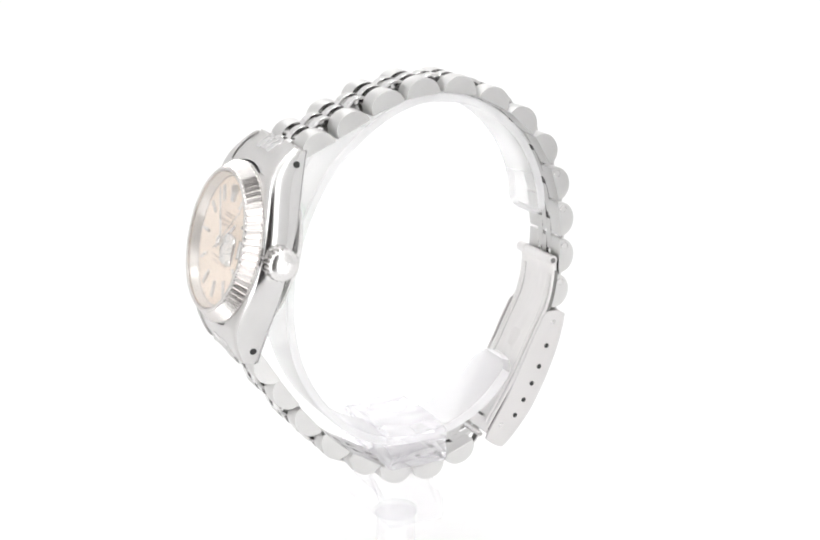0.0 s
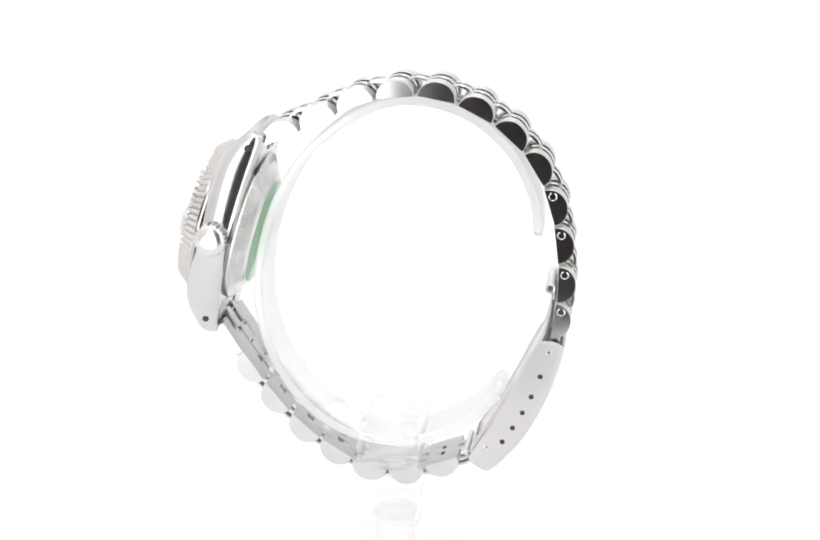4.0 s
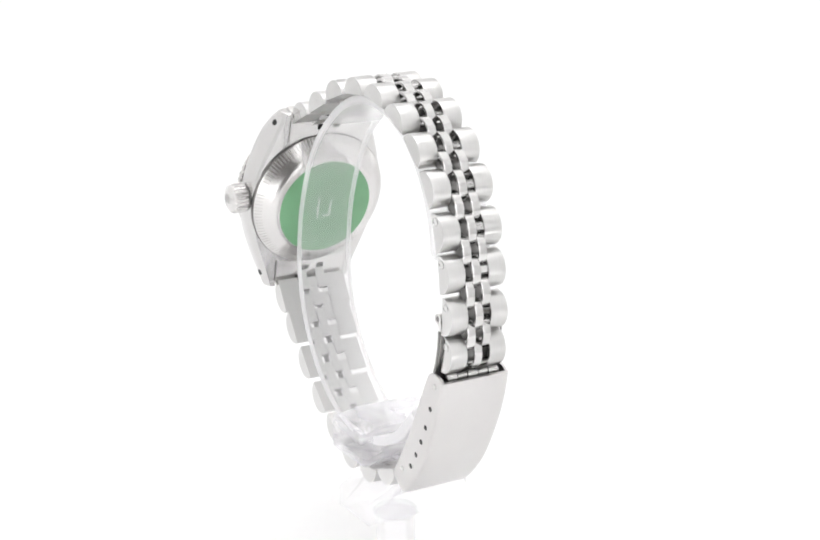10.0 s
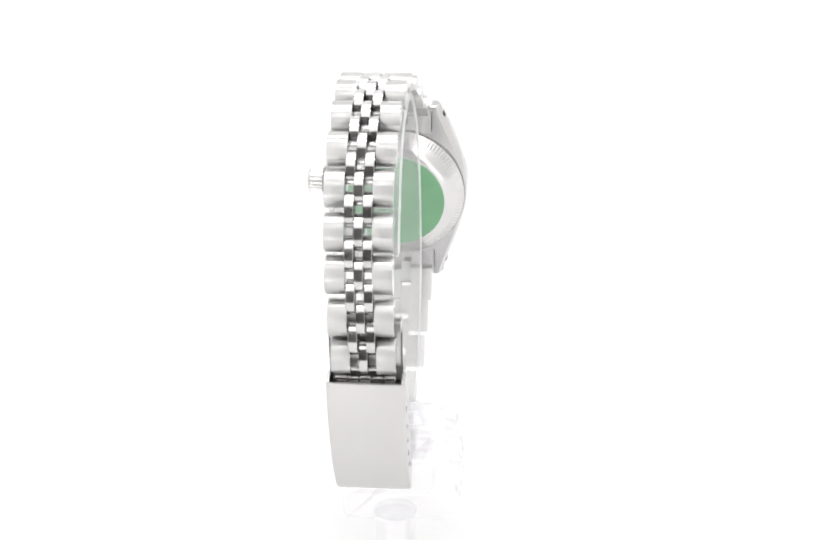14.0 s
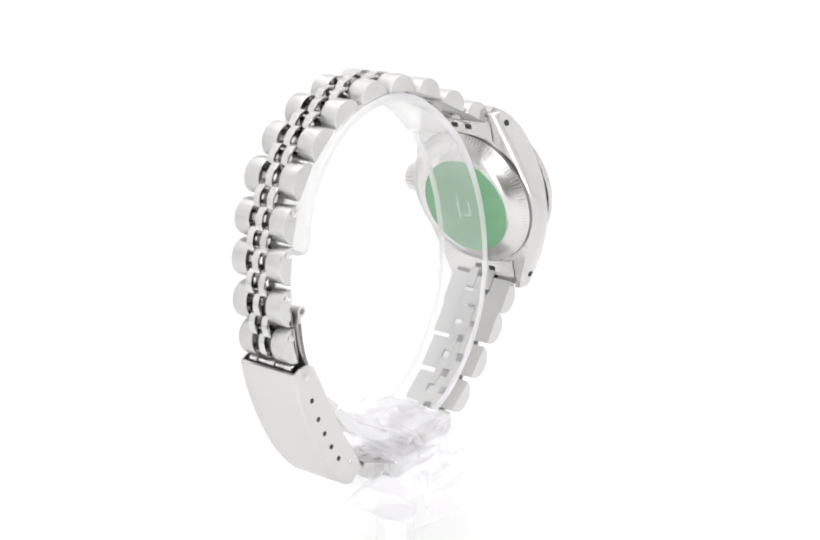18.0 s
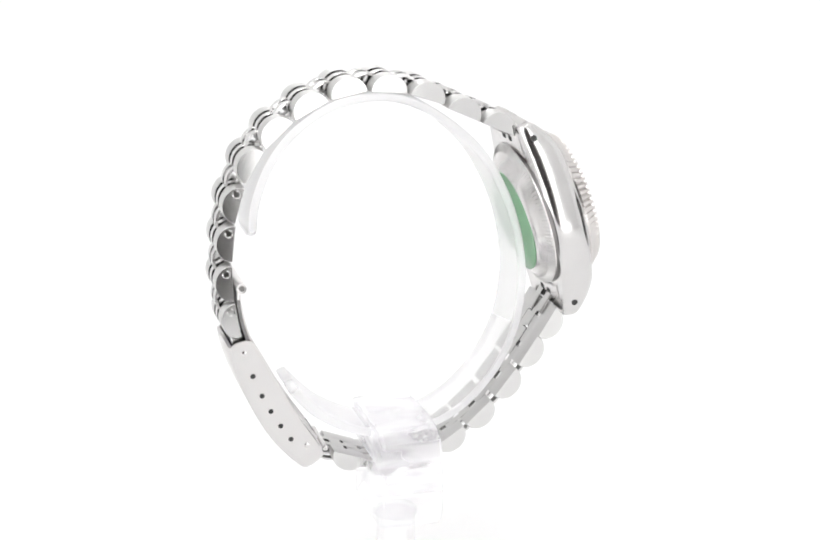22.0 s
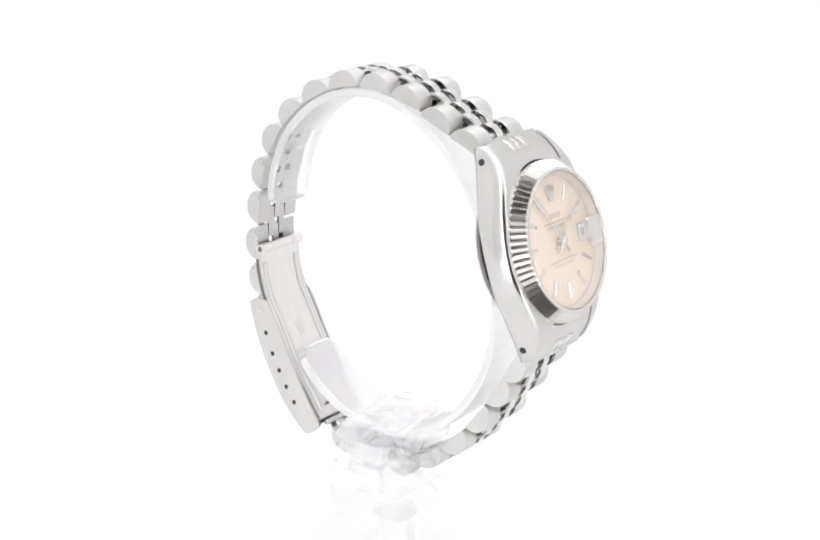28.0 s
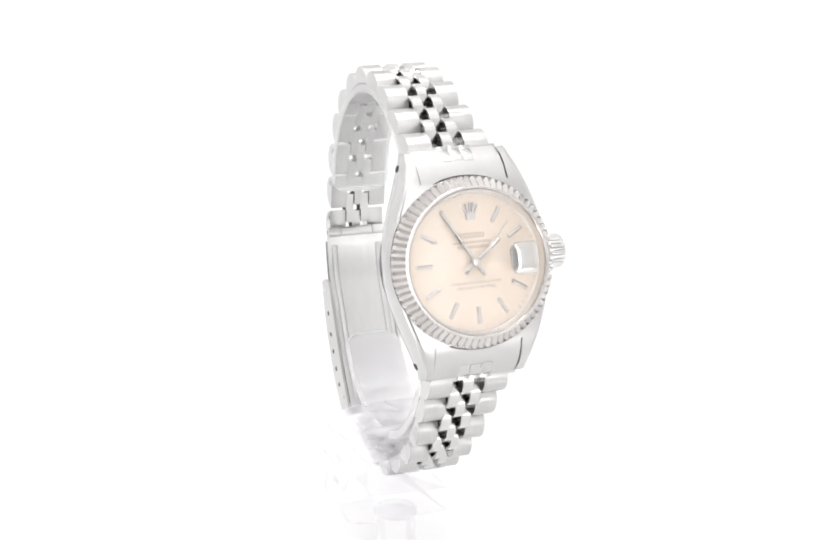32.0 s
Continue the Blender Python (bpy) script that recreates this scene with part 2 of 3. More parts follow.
def build_light_box():
    bm = bmesh.new()
    prof = [(FRONT, 0.0), (0.17, 0.0)] + [(0.17 + 0.13 * math.sin(a), 0.13 - 0.13 * math.cos(a)) for a in np.linspace(0.1, math.pi / 2, 14)] + [(0.30, 0.42)]
    under = [(y + (0.004 if i > 8 else 0), z - (0.004 if i <= 8 else 0)) for i, (y, z) in enumerate(prof)]
    va, ua = ([bm.verts.new((-0.27, y, z)) for y, z in side] for side in (prof, under))
    vb, ub = ([bm.verts.new((0.27, y, z)) for y, z in side] for side in (prof, under))
    for i in range(len(prof) - 1):
        bm.faces.new((va[i], va[i + 1], vb[i + 1], vb[i]))
        bm.faces.new((ua[i], ub[i], ub[i + 1], ua[i + 1]))
    sheet("backdrop", bm, PAPER, "seamless white paper sweep with faint added glow, curving up from floor to back")
    # unseen sides and top, glowing in place of lamps outside the box
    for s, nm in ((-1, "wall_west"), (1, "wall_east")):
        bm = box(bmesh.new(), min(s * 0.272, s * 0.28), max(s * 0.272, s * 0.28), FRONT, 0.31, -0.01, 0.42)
        sheet(nm, bm, FABRIC, "unseen white fabric side of the light box with added glow")
    sheet("ceiling", box(bmesh.new(), -0.28, 0.28, FRONT, 0.31, 0.421, 0.43), CEILING_SHEET, "unseen white top of the light box with added glow")
    for y in (-0.09, 0.08):
        bm = box(bmesh.new(), -0.10, 0.10, y - 0.015, y + 0.015, 0.410, 0.4205, 0.002)
        tagged(new("ceiling_lamp", finish("ceiling_lamp", bm, LED_TUBE, 30)), "long white lamp bar under the light box ceiling", "lamp", "lamp bars of the ceiling")
    # unseen front panel, with added glow and the slot that the camera looks through
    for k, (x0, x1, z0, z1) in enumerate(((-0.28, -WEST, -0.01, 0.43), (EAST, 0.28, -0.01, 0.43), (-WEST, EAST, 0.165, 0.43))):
        sheet("wall_front_%d" % (k + 1), box(bmesh.new(), x0, x1, FRONT - 0.009, FRONT - 0.002, z0, z1), FRONT_WHITE, "unseen white front of the light box with added glow beside its camera slot")
    # light strips along the foot of the front panel
    for s, edge in ((-1, WEST), (1, EAST)):
        bm = box(bmesh.new(), min(s * edge, s * 0.13), max(s * edge, s * 0.13), FRONT + 0.001, FRONT + 0.006, 0.004, 0.016, 0.001)
        strip_ob = new("light_strip", finish("light_strip", bm, LED_STRIP, 30))
        tagged(strip_ob, "glowing white light strip along the light box front", "light strip", "light strips of the box")
        # unseen flat lights added beside the slot to brighten faces towards the camera
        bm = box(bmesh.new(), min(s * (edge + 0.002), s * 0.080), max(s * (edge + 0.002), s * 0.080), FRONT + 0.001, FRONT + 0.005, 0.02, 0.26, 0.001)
        flank_ob = new("flank_light", finish("flank_light", bm, FLANK_PANEL, 30))
        tagged(flank_ob, "unseen flat white light added beside the camera slot", "lamp", "flat lamps of the box")
    # dim room behind the slot
    for nm, b in (("wall_south", (-0.7, 0.7, -0.31, -0.3, -0.3, 0.8)), ("wall_room_west", (-0.71, -0.7, -0.3, 0.6, -0.3, 0.8)), ("wall_room_east", (0.7, 0.71, -0.3, 0.6, -0.3, 0.8)),
                  ("wall_north", (-0.7, 0.7, 0.6, 0.61, -0.3, 0.8)), ("floor", (-0.7, 0.7, -0.3, 0.6, -0.31, -0.3)), ("ceiling_room", (-0.7, 0.7, -0.3, 0.6, 0.8, 0.81))):
        sheet(nm, box(bmesh.new(), *b), ROOM_DARK, "plain dark wall of the dim studio room")


build_light_box()

# ---- the wristwatch: x towards the winding crown, y from the dial to the clasp, z up ----
watch = new("wristwatch")
tagged(watch, "steel bracelet wristwatch with champagne dial, closed clasp, on an acrylic cuff", "watch")
MID_X = 1.74
TILT = radians(15.45)
HEAD = Matrix(((1, 0, 0, 1.86 * MM), (0, math.sin(TILT), -math.cos(TILT), -23.80 * MM), (0, math.cos(TILT), math.sin(TILT), -4.66 * MM), (0, 0, 0, 1)))
# head space: x to 3 o'clock, y to 12 o'clock, z out of the dial


def flank(u):
    return 12.02 - 0.0258 * u * u + 0.000036 * u ** 4


def case_top(u):
    a = max(0.0, abs(u) - 9.0)
    return 3.85 - 3.3 * (a / 7.0) ** 2.2


def case_low(u):
    return -1.3 - 0.45 * (abs(u) / 15.0) ** 2


LUG_IN, LUG_END = 6.5, 15.9


def build_case():
    bm = bmesh.new()

    def section(u, inner):
        xo, t, b = flank(u), case_top(u), case_low(u)
        h = t - b
        outer = [(xo - 1.1, t), (xo - 0.9, t - 0.03), (xo - 0.5, t - 0.06 * h), (xo - 0.18, t - 0.18 * h), (xo - 0.02, t - 0.40 * h), (xo, t - 0.60 * h), (xo - 0.16, b + 0.85), (xo - 0.42, b + 0.35), (xo - 0.75, b)]
        inner = min(inner, xo - 1.6)
        return [(inner, u, t)] + [(x, u, z) for x, z in outer] + [(inner, u, b)]

    for side in (-1, 1):
        us = list(np.linspace(-11.2, 11.2, 33))
        rings = [[(side * x, y, z) for x, y, z in section(u, 0.0)] for u in us]
        vs = [[bm.verts.new(p) for p in r] for r in rings]
        for a, b in zip(vs, vs[1:]):
            for i in range(len(a) - 1):
                f = bm.faces.new((a[i], a[i + 1], b[i + 1], b[i]))
                f.material_index = 1 if 3 <= i <= 9 else 0
        for v in (vs[0], vs[-1]):
            bm.faces.new(v)
        for end in (-1, 1):
            lug = []
            for k, u in enumerate(np.linspace(11.2, LUG_END, 12)):
                sec = section(u, LUG_IN)
                if k == 11:
                    cx, cz = np.mean([p[0] for p in sec]), np.mean([p[2] for p in sec])
                    lug.append([(side * p[0], end * (u - 0.12), p[2]) for p in sec])
                    sec = [(cx + (p[0] - cx) * 0.72, u, cz + (p[2] - cz) * 0.8) for p in sec]
                lug.append([(side * p[0], end * p[1], p[2]) for p in sec])
            lv = [[bm.verts.new(p) for p in r] for r in lug]
            n = len(lv[0])
            for a, b in zip(lv, lv[1:]):
                for i in range(n):
                    f = bm.faces.new((a[i], a[(i + 1) % n], b[(i + 1) % n], b[i]))
                    f.material_index = 1 if 3 <= i <= 9 else 0
            bm.faces.new(lv[-1])
    bmesh.ops.remove_doubles(bm, verts=bm.verts, dist=0.01)
    case = part("case", place(bm, HEAD), [SATIN, FLANK_STEEL], watch, "satin steel middle case with polished flanks and lugs", smooth=32)
    for sx in (-1, 1):
        for sy in (-1, 1):
            u = sy * 13.78
            bm = bmesh.new()
            disc_on(bm, 0.5, 0.12)
            slope = math.atan((flank(13.28) - flank(14.28)))
            x = flank(13.78) - 0.06
            part("lug_hole", place(bm, HEAD @ pose(sx * x * MM, u * MM, 0, 0, 0, sx * sy * math.degrees(slope)) @ pose(0, 0, 0, 0, sx * 90, 0)), DARK_HOLE, case, "dark drilled lug hole")
    # crown tube and crown
    cr = HEAD @ pose(0, 0.00035, 0.0011, 0, 90, 0)
    bm = bmesh.new()
    lathe(bm, [(1.5, 11.5), (1.5, 12.3)], 24)
    part("crown_tube", place(bm, cr), POLISHED, case)
    bm = bmesh.new()
    rings = []
    teeth = 22
    for r0, depth, z in ((2.1, 0.0, 12.0), (2.45, 0.28, 12.15), (2.45, 0.28, 14.1), (2.3, 0.1, 14.32), (2.05, 0.0, 14.5), (1.7, 0.0, 14.7), (1.0, 0.0, 14.82)):
        rings.append([((r0 - (depth if i % 4 in (2, 3) else 0)) * math.cos(2 * math.pi * i / (teeth * 4)), (r0 - (depth if i % 4 in (2, 3) else 0)) * math.sin(2 * math.pi * i / (teeth * 4)), z) for i in range(teeth * 4)])
    loft(bm, rings)
    crown = part("winding_crown", place(bm, cr), BACK_STEEL, watch, "knurled polished steel winding crown", smooth=28)
    bm = bmesh.new()
    for k in range(5):
        a = radians(-36 + 18 * k)
        box(bm, -0.1 + 1.0 * math.sin(a) * 0.9, 0.1 + 1.0 * math.sin(a) * 0.9, -0.1, 0.95 * math.cos(a), 14.74, 14.88)
    box(bm, -0.6, 0.6, -0.55, -0.2, 14.74, 14.88)
    part("crown_emblem", place(bm, cr @ pose(0, 0, 0, 0, 0, 90)), INNER_SATIN, crown, "plain raised emblem")
    return case


def build_bezel():
    n = 72
    bm = bmesh.new()
    prof = [(11.6, 3.74, 0.0), (11.9, 3.84, 0.0), (11.98, 4.12, 0.02), (11.98, 4.34, 0.38), (10.66, 6.0, 0.30), (10.56, 6.12, 0.02), (10.42, 6.2, 0.0), (10.15, 6.2, 0.0), (10.0, 6.05, 0.0), (10.0, 5.2, 0.0)]
    rings = []
    for r, z, d in prof:
        ring = []
        for i in range(n * 4):
            cut = (0.0, 0.5, 1.0, 0.5)[i % 4] * d
            a = 2 * math.pi * i / (n * 4)
            ring.append(((r - cut * 0.7) * math.cos(a), (r - cut * 0.7) * math.sin(a), z - cut))
        rings.append(ring)
    loft(bm, rings, True, False)
    bezel = part("fluted_bezel", place(bm, HEAD), WHITE_GOLD, watch, "fluted polished white gold bezel", smooth=18)
    bm = bmesh.new()
    lathe(bm, [(11.8, 3.5), (11.97, 3.6), (11.97, 3.76), (11.8, 3.84)], 96, cap=False)
    part("bezel_base_ring", place(bm, HEAD), POLISHED, bezel)
    # inner wall, dial and crystal
    bm = bmesh.new()
    lathe(bm, [(9.98, 5.75), (9.93, 5.4), (9.62, 4.6), (9.58, 4.4)], 96, cap=False)
    part("inner_flange", place(bm, HEAD), FLANGE_STEEL, watch, "polished steel ring round the dial")
    bm = bmesh.new()
    lathe(bm, [(9.62, 4.49), (9.62, 4.6), (9.45, 4.58), (9.43, 4.49)], 96, cap=False)
    part("dial_ring", place(bm, HEAD), HAND_STEEL, watch, "thin grey ring at the dial's edge")
    bm = bmesh.new()
    lathe(bm, [(9.7, 4.2), (9.7, 4.46), (9.55, 4.5), (0.05, 4.5)], 96)
    dial = part("dial", place(bm, Matrix.Identity(4)), DIAL, watch, "champagne sunray dial with applied baton markers", HEAD)
    bm = bmesh.new()
    lathe(bm, [(9.96, 5.8), (9.96, 6.28), (9.84, 6.42), (9.62, 6.46), (0.0001, 6.46)], 96)
    bm.faces.ensure_lookup_table()
    for f in list(bm.faces):
        if len(f.verts) > 8 and f.calc_area() < 1e-4:
            bm.faces.remove(f)
    bmesh.ops.remove_doubles(bm, verts=bm.verts, dist=0.001)
    glass = part("crystal", place(bm, HEAD), CRYSTAL, watch, "flat clear sapphire crystal")
    glass.visible_shadow = False
    # magnifier over the date
    bm = bmesh.new()
    rings = []
    for s, z in ((1.0, 6.46), (1.0, 6.66), (0.94, 6.88), (0.72, 7.1), (0.4, 7.2), (0.1, 7.23)):
        rings.append([(6.75 + s * 2.05 * math.copysign(abs(math.cos(a)) ** 0.45, math.cos(a)), s * 2.25 * math.copysign(abs(math.sin(a)) ** 0.45, math.sin(a)), z + 0.005) for a in np.linspace(0, 2 * math.pi, 40, endpoint=False)])
    loft(bm, rings)
    lens = part("date_magnifier", place(bm, HEAD), LENS, glass, "raised clear magnifier lens over the date")
    lens.visible_shadow = False
    # applied markers
    for h in (1, 2, 4, 5, 6, 7, 8, 9, 10, 11):
        bm = bmesh.new()
        base = [(-0.27, 6.15), (0.27, 6.15), (0.27, 8.55), (-0.27, 8.55)]
        loft(bm, [[(x, y, 4.5) for x, y in base], [(x, y, 4.66) for x, y in base], [(x * 0.3, 7.35 + (y - 7.35) * 0.93, 4.86) for x, y in base]])
        part("hour_marker", place(bm, pose(0, 0, 0, 0, 0, -30 * h)), HAND_STEEL, dial)
    bm = bmesh.new()
    for k in range(5):
        lean_x = k - 2
        tip, foot = (lean_x * 0.54, 8.1 - 0.1 * lean_x ** 2), (lean_x * 0.22, 6.35)
        vs = [(foot[0] - 0.17, foot[1]), (foot[0] + 0.17, foot[1]), (tip[0] + 0.09, tip[1]), (tip[0] - 0.09, tip[1])]
        loft(bm, [[(px, py, 4.5) for px, py in vs], [(px, py, 4.8) for px, py in vs]])
        ball = [(tip[0] + 0.17 * math.cos(q), tip[1] + 0.1 + 0.17 * math.sin(q)) for q in np.linspace(0, 2 * math.pi, 12, endpoint=False)]
        loft(bm, [[(px, py, 4.5) for px, py in ball], [(px, py, 4.82) for px, py in ball]])
    ring = [(0.72 * math.cos(q), 6.15 + 0.33 * math.sin(q)) for q in np.linspace(0, 2 * math.pi, 20, endpoint=False)]
    loft(bm, [[(px, py, 4.5) for px, py in ring], [(px, py, 4.8) for px, py in ring]])
    part("dial_emblem", place(bm, Matrix.Identity(4)), HAND_STEEL, dial, "plain applied emblem at twelve")
    # minute ticks and print
    for k in range(60):
        if k % 5 == 0:
            continue
        bm = bmesh.new()
        box(bm, -0.03, 0.03, 8.95, 9.35, 4.5, 4.512)
        part("minute_tick", place(bm, pose(0, 0, 0, 0, 0, -6 * k)), PRINT, dial)
    # brand line as five plain hollow blocks, below it two rows of fine bars
    for k in range(5):
        x = -1.8 + 0.74 * k
        bm = bmesh.new()
        for b in ((x, x + 0.15, 3.4, 4.08), (x + 0.47, x + 0.62, 3.4, 4.08), (x + 0.15, x + 0.47, 3.4, 3.53), (x + 0.15, x + 0.47, 3.95, 4.08)):
            box(bm, *b, 4.5, 4.512)
        part("print_bar", place(bm, Matrix.Identity(4)), PRINT, dial, "illegible grey dial print")
    for y, w, h in ((2.78, 5.7, 0.36), (2.12, 4.5, 0.46)):
        x = -w / 2
        while x < w / 2 - 0.1:
            bm = bmesh.new()
            box(bm, x, min(x + 0.2, w / 2), y - h / 2, y + h / 2, 4.5, 4.512)
            part("print_bar", place(bm, Matrix.Identity(4)), PRINT, dial, "illegible grey dial print")
            x += 0.36 * (0.88 + 0.2 * random.random())
    for text, y, size in (("SUPERLATIVE CHRONOMETER", -3.0, 0.56), ("OFFICIALLY CERTIFIED", -3.65, 0.56)):
        cu = bpy.data.curves.new("dial_text", "FONT")
        cu.body, cu.size, cu.align_x, cu.extrude = text, size, "CENTER", 0.006
        tmp = new("dial_text", cu)
        me = bpy.data.meshes.new_from_object(tmp)
        bpy.data.objects.remove(tmp)
        me.transform(pose(0, y * MM, 4.508 * MM) @ Matrix.Diagonal((MM, MM, MM, 1)))
        me.materials.clear()
        me.materials.append(PRINT)
        part("dial_text", me, PRINT, dial, "fine grey dial lettering")
    bm = bmesh.new()
    box(bm, 5.55, 7.95, -1.2, 1.2, 4.5, 4.515)
    part("date_disc", place(bm, Matrix.Identity(4)), DATE_WHITE, dial, "white date window")
    for x in (6.2, 6.8):
        bm = bmesh.new()
        box(bm, x, x + 0.32, -0.6, 0.6, 4.515, 4.525)
        part("date_bar", place(bm, Matrix.Identity(4)), PRINT, dial)
    bm = bmesh.new()
    for b in ((5.43, 5.55, -1.32, 1.32), (7.95, 8.07, -1.32, 1.32), (5.55, 7.95, 1.2, 1.32), (5.55, 7.95, -1.32, -1.2)):
        box(bm, b[0], b[1], b[2], b[3], 4.5, 4.62)
    part("date_frame", place(bm, Matrix.Identity(4)), HAND_STEEL, dial)
    # hands
    for nm, ang, tip, tail, w, z in (("hour_hand", 52.5, 5.2, 2.2, 0.66, 4.95), ("minute_hand", -32, 8.3, 2.2, 0.58, 5.15), ("second_hand", 45, 7.6, 2.3, 0.16, 5.35)):
        bm = bmesh.new()
        vs = [(-w * 0.42, -tail), (w * 0.42, -tail), (w * 0.5, 0), (w * 0.42, tip - w), (0, tip), (-w * 0.42, tip - w), (-w * 0.5, 0)]
        loft(bm, [[(x, y, z) for x, y in vs], [(x, y, z + 0.06) for x, y in vs], [(x * 0.3, y * 0.985, z + 0.15) for x, y in vs]])
        part(nm, place(bm, pose(0, 0, 0, 0, 0, -ang)), HAND_STEEL, dial, "slim polished steel " + nm.replace("_", " "))
    bm = bmesh.new()
    lathe(bm, [(0.62, 4.5), (0.62, 5.5), (0.5, 5.65), (0.1, 5.7)], 24)
    part("hand_cap", place(bm, Matrix.Identity(4)), HAND_STEEL, dial)
    # back
    bm = bmesh.new()
    lathe(bm, [(11.45, -1.3), (11.64, -1.6), (11.64, -1.95), (11.45, -2.1), (9.85, -3.0), (9.4, -3.38), (8.9, -3.72), (8.4, -3.93), (0.1, -4.02)], 96)
    back = part("case_back", place(bm, HEAD), BACK_STEEL, watch, "polished screwed steel case back")
    bm = bmesh.new()
    lathe(bm, [(11.74, -1.2), (11.74, -1.7), (11.5, -1.74)], 96, cap=False)
    part("back_seam", place(bm, HEAD), GAP_SHADE, back, "dark seam between case and back")
    for k in range(120):
        a = 3.0 * k
        bm = bmesh.new()
        loft(bm, [[(11.62, -0.15, -1.82), (11.62, 0.15, -1.82), (11.62, 0.0, -2.14)], [(10.5, -0.13, -2.52), (10.5, 0.13, -2.52), (10.5, 0.0, -2.72)]])
        part("back_flute", place(bm, HEAD @ pose(0, 0, 0, 0, 0, a)), INNER_SATIN, back, smooth=0)
    bm = bmesh.new()
    lathe(bm, [(8.15, -3.9), (8.15, -3.98), (8.1, -4.0), (0.1, -4.08)], 72)
    sticker = part("sticker", place(bm, HEAD @ pose(-0.0003, -0.0005, 0)), STICKER, back, "round green protective sticker")
    # mirrored lights painted on the sticker as pale bars
    for b in ((-1.3, -1.05, -2.2, 0.6), (-1.05, 0.2, -2.2, -1.95), (0.9, 1.12, -2.6, 1.4), (1.12, 1.9, -0.6, -0.38)):
        bm = bmesh.new()
        box(bm, *b, -4.11, -4.05)
        part("sticker_bar", place(bm, HEAD), STICKER_GLINT, sticker, "pale bar painted on the sticker as a mirrored light")


build_case()
build_bezel()


def build_end_link(end):
    """The shaped piece that joins lugs and bracelet."""
    bm = bmesh.new()
    xs = np.linspace(-6.36, 6.36, 21)
    ts = np.linspace(0, 1, 10)
    rows = []
    for x in xs:
        u0 = math.sqrt(12.15 ** 2 - x * x)
        col = []
        for t in ts:
            u = u0 + (16.0 - u0) * t
            col.append((x, end * u, case_top(u) - 0.15 - 0.3 * t ** 3))
        col += [(x, end * 16.3, 0.1), (x, end * 15.9, -1.2), (x, end * 15.2, -1.74), (x, end * (u0 * 0.45 + 6.2), -1.70)]
        rows.append(col)
    loft(bm, rows)
    for f in bm.faces:
        if f.calc_center_median().z < -1.0:
            f.material_index = 1
    link = part("end_link", place(bm, HEAD), [SATIN, BACK_STEEL], watch, "brushed steel end link between the lugs", smooth=35)
    for k in (-1, 0, 1):
        bm = bmesh.new()
        r2 = []
        for x in (k * 1.72 - 0.80, k * 1.72 - 0.70, k * 1.72 + 0.70, k * 1.72 + 0.80):
            inner = abs(x - k * 1.72) < 0.75
            d = 0.04 if inner else -0.06
            u0 = 14.3 - 0.12 * abs(k)
            r2.append([(x, end * (u0 + (15.95 - u0) * t), case_top(u0 + (15.95 - u0) * t) - 0.15 - 0.3 * t ** 3 + d) for t in ts] + [(x, end * (16.37 + (d if inner else 0)), 0.1), (x, end * 15.8, -0.5), (x, end * 13.0, -0.5)])
        loft(bm, r2)
        part("end_link_rib", place(bm, HEAD), RIB, link, "polished rib", smooth=35)
    for x in (-1.9, 0.85):
        bm = bmesh.new()
        box(bm, x - 0.6, x + 0.6, min(end * 12.65, end * 13.45), max(end * 12.65, end * 13.45), -1.78, -1.6)
        part("inside_hole", place(bm, HEAD), DARK_HOLE, link, "small square dark hole")


build_end_link(1)
build_end_link(-1)

# ---- bracelet: (y, z) of the middle of each link's flat inside, from the case over the top to the clasp, and below ----
UPPER = [(-15.48, 9.71), (-9.98, 12.23), (-4.4, 14.79), (1.37, 16.1), (7.38, 15.95), (13.03, 13.9), (17.97, 10.45), (21.75, 5.9), (24.14, 0.3), (25.22, -5.45), (25.6, -11.5), (24.97, -17.25)]
LOWER = [(-23.9, -21.6), (-20.9, -26.2), (-17.3, -31.3), (-12.95, -36.0), (-8.1, -39.6), (-3.0, -42.1), (2.6, -42.5), (8.06, -40.95)]


def link_mesh(width, length, height, side_mat, name):
    bm = bmesh.new()
    seg = 14

    def ring(x, inset):
        l, h = length / 2 - inset, height - inset
        pts = [(x, -l * math.cos(math.pi * k / seg), inset * 0.6 + h * math.sin(math.pi * k / seg) ** 0.92 * 1.0) for k in range(seg + 1)]
        return pts
    e = 0.11
    rings = [ring(-width / 2, e), ring(-width / 2 + e * 0.4, e * 0.3), ring(-width / 2 + e, 0), ring(width / 2 - e, 0), ring(width / 2 - e * 0.4, e * 0.3), ring(width / 2, e)]
    loft(bm, rings, True, True, 0, 1)
    flat_inside(bm)
    bmesh.ops.transform(bm, matrix=Matrix.Diagonal((MM, MM, MM, 1)), verts=bm.verts)
    return finish(name, bm, [BRUSHED, side_mat, INNER_SATIN], 24)


def flat_inside(bm):
    """The flat that lies on the wrist has its own plainer finish."""
    for f in bm.faces:
        if len(f.verts) == 4 and all(v.co.z < 0.16 for v in f.verts):
            f.material_index = 2


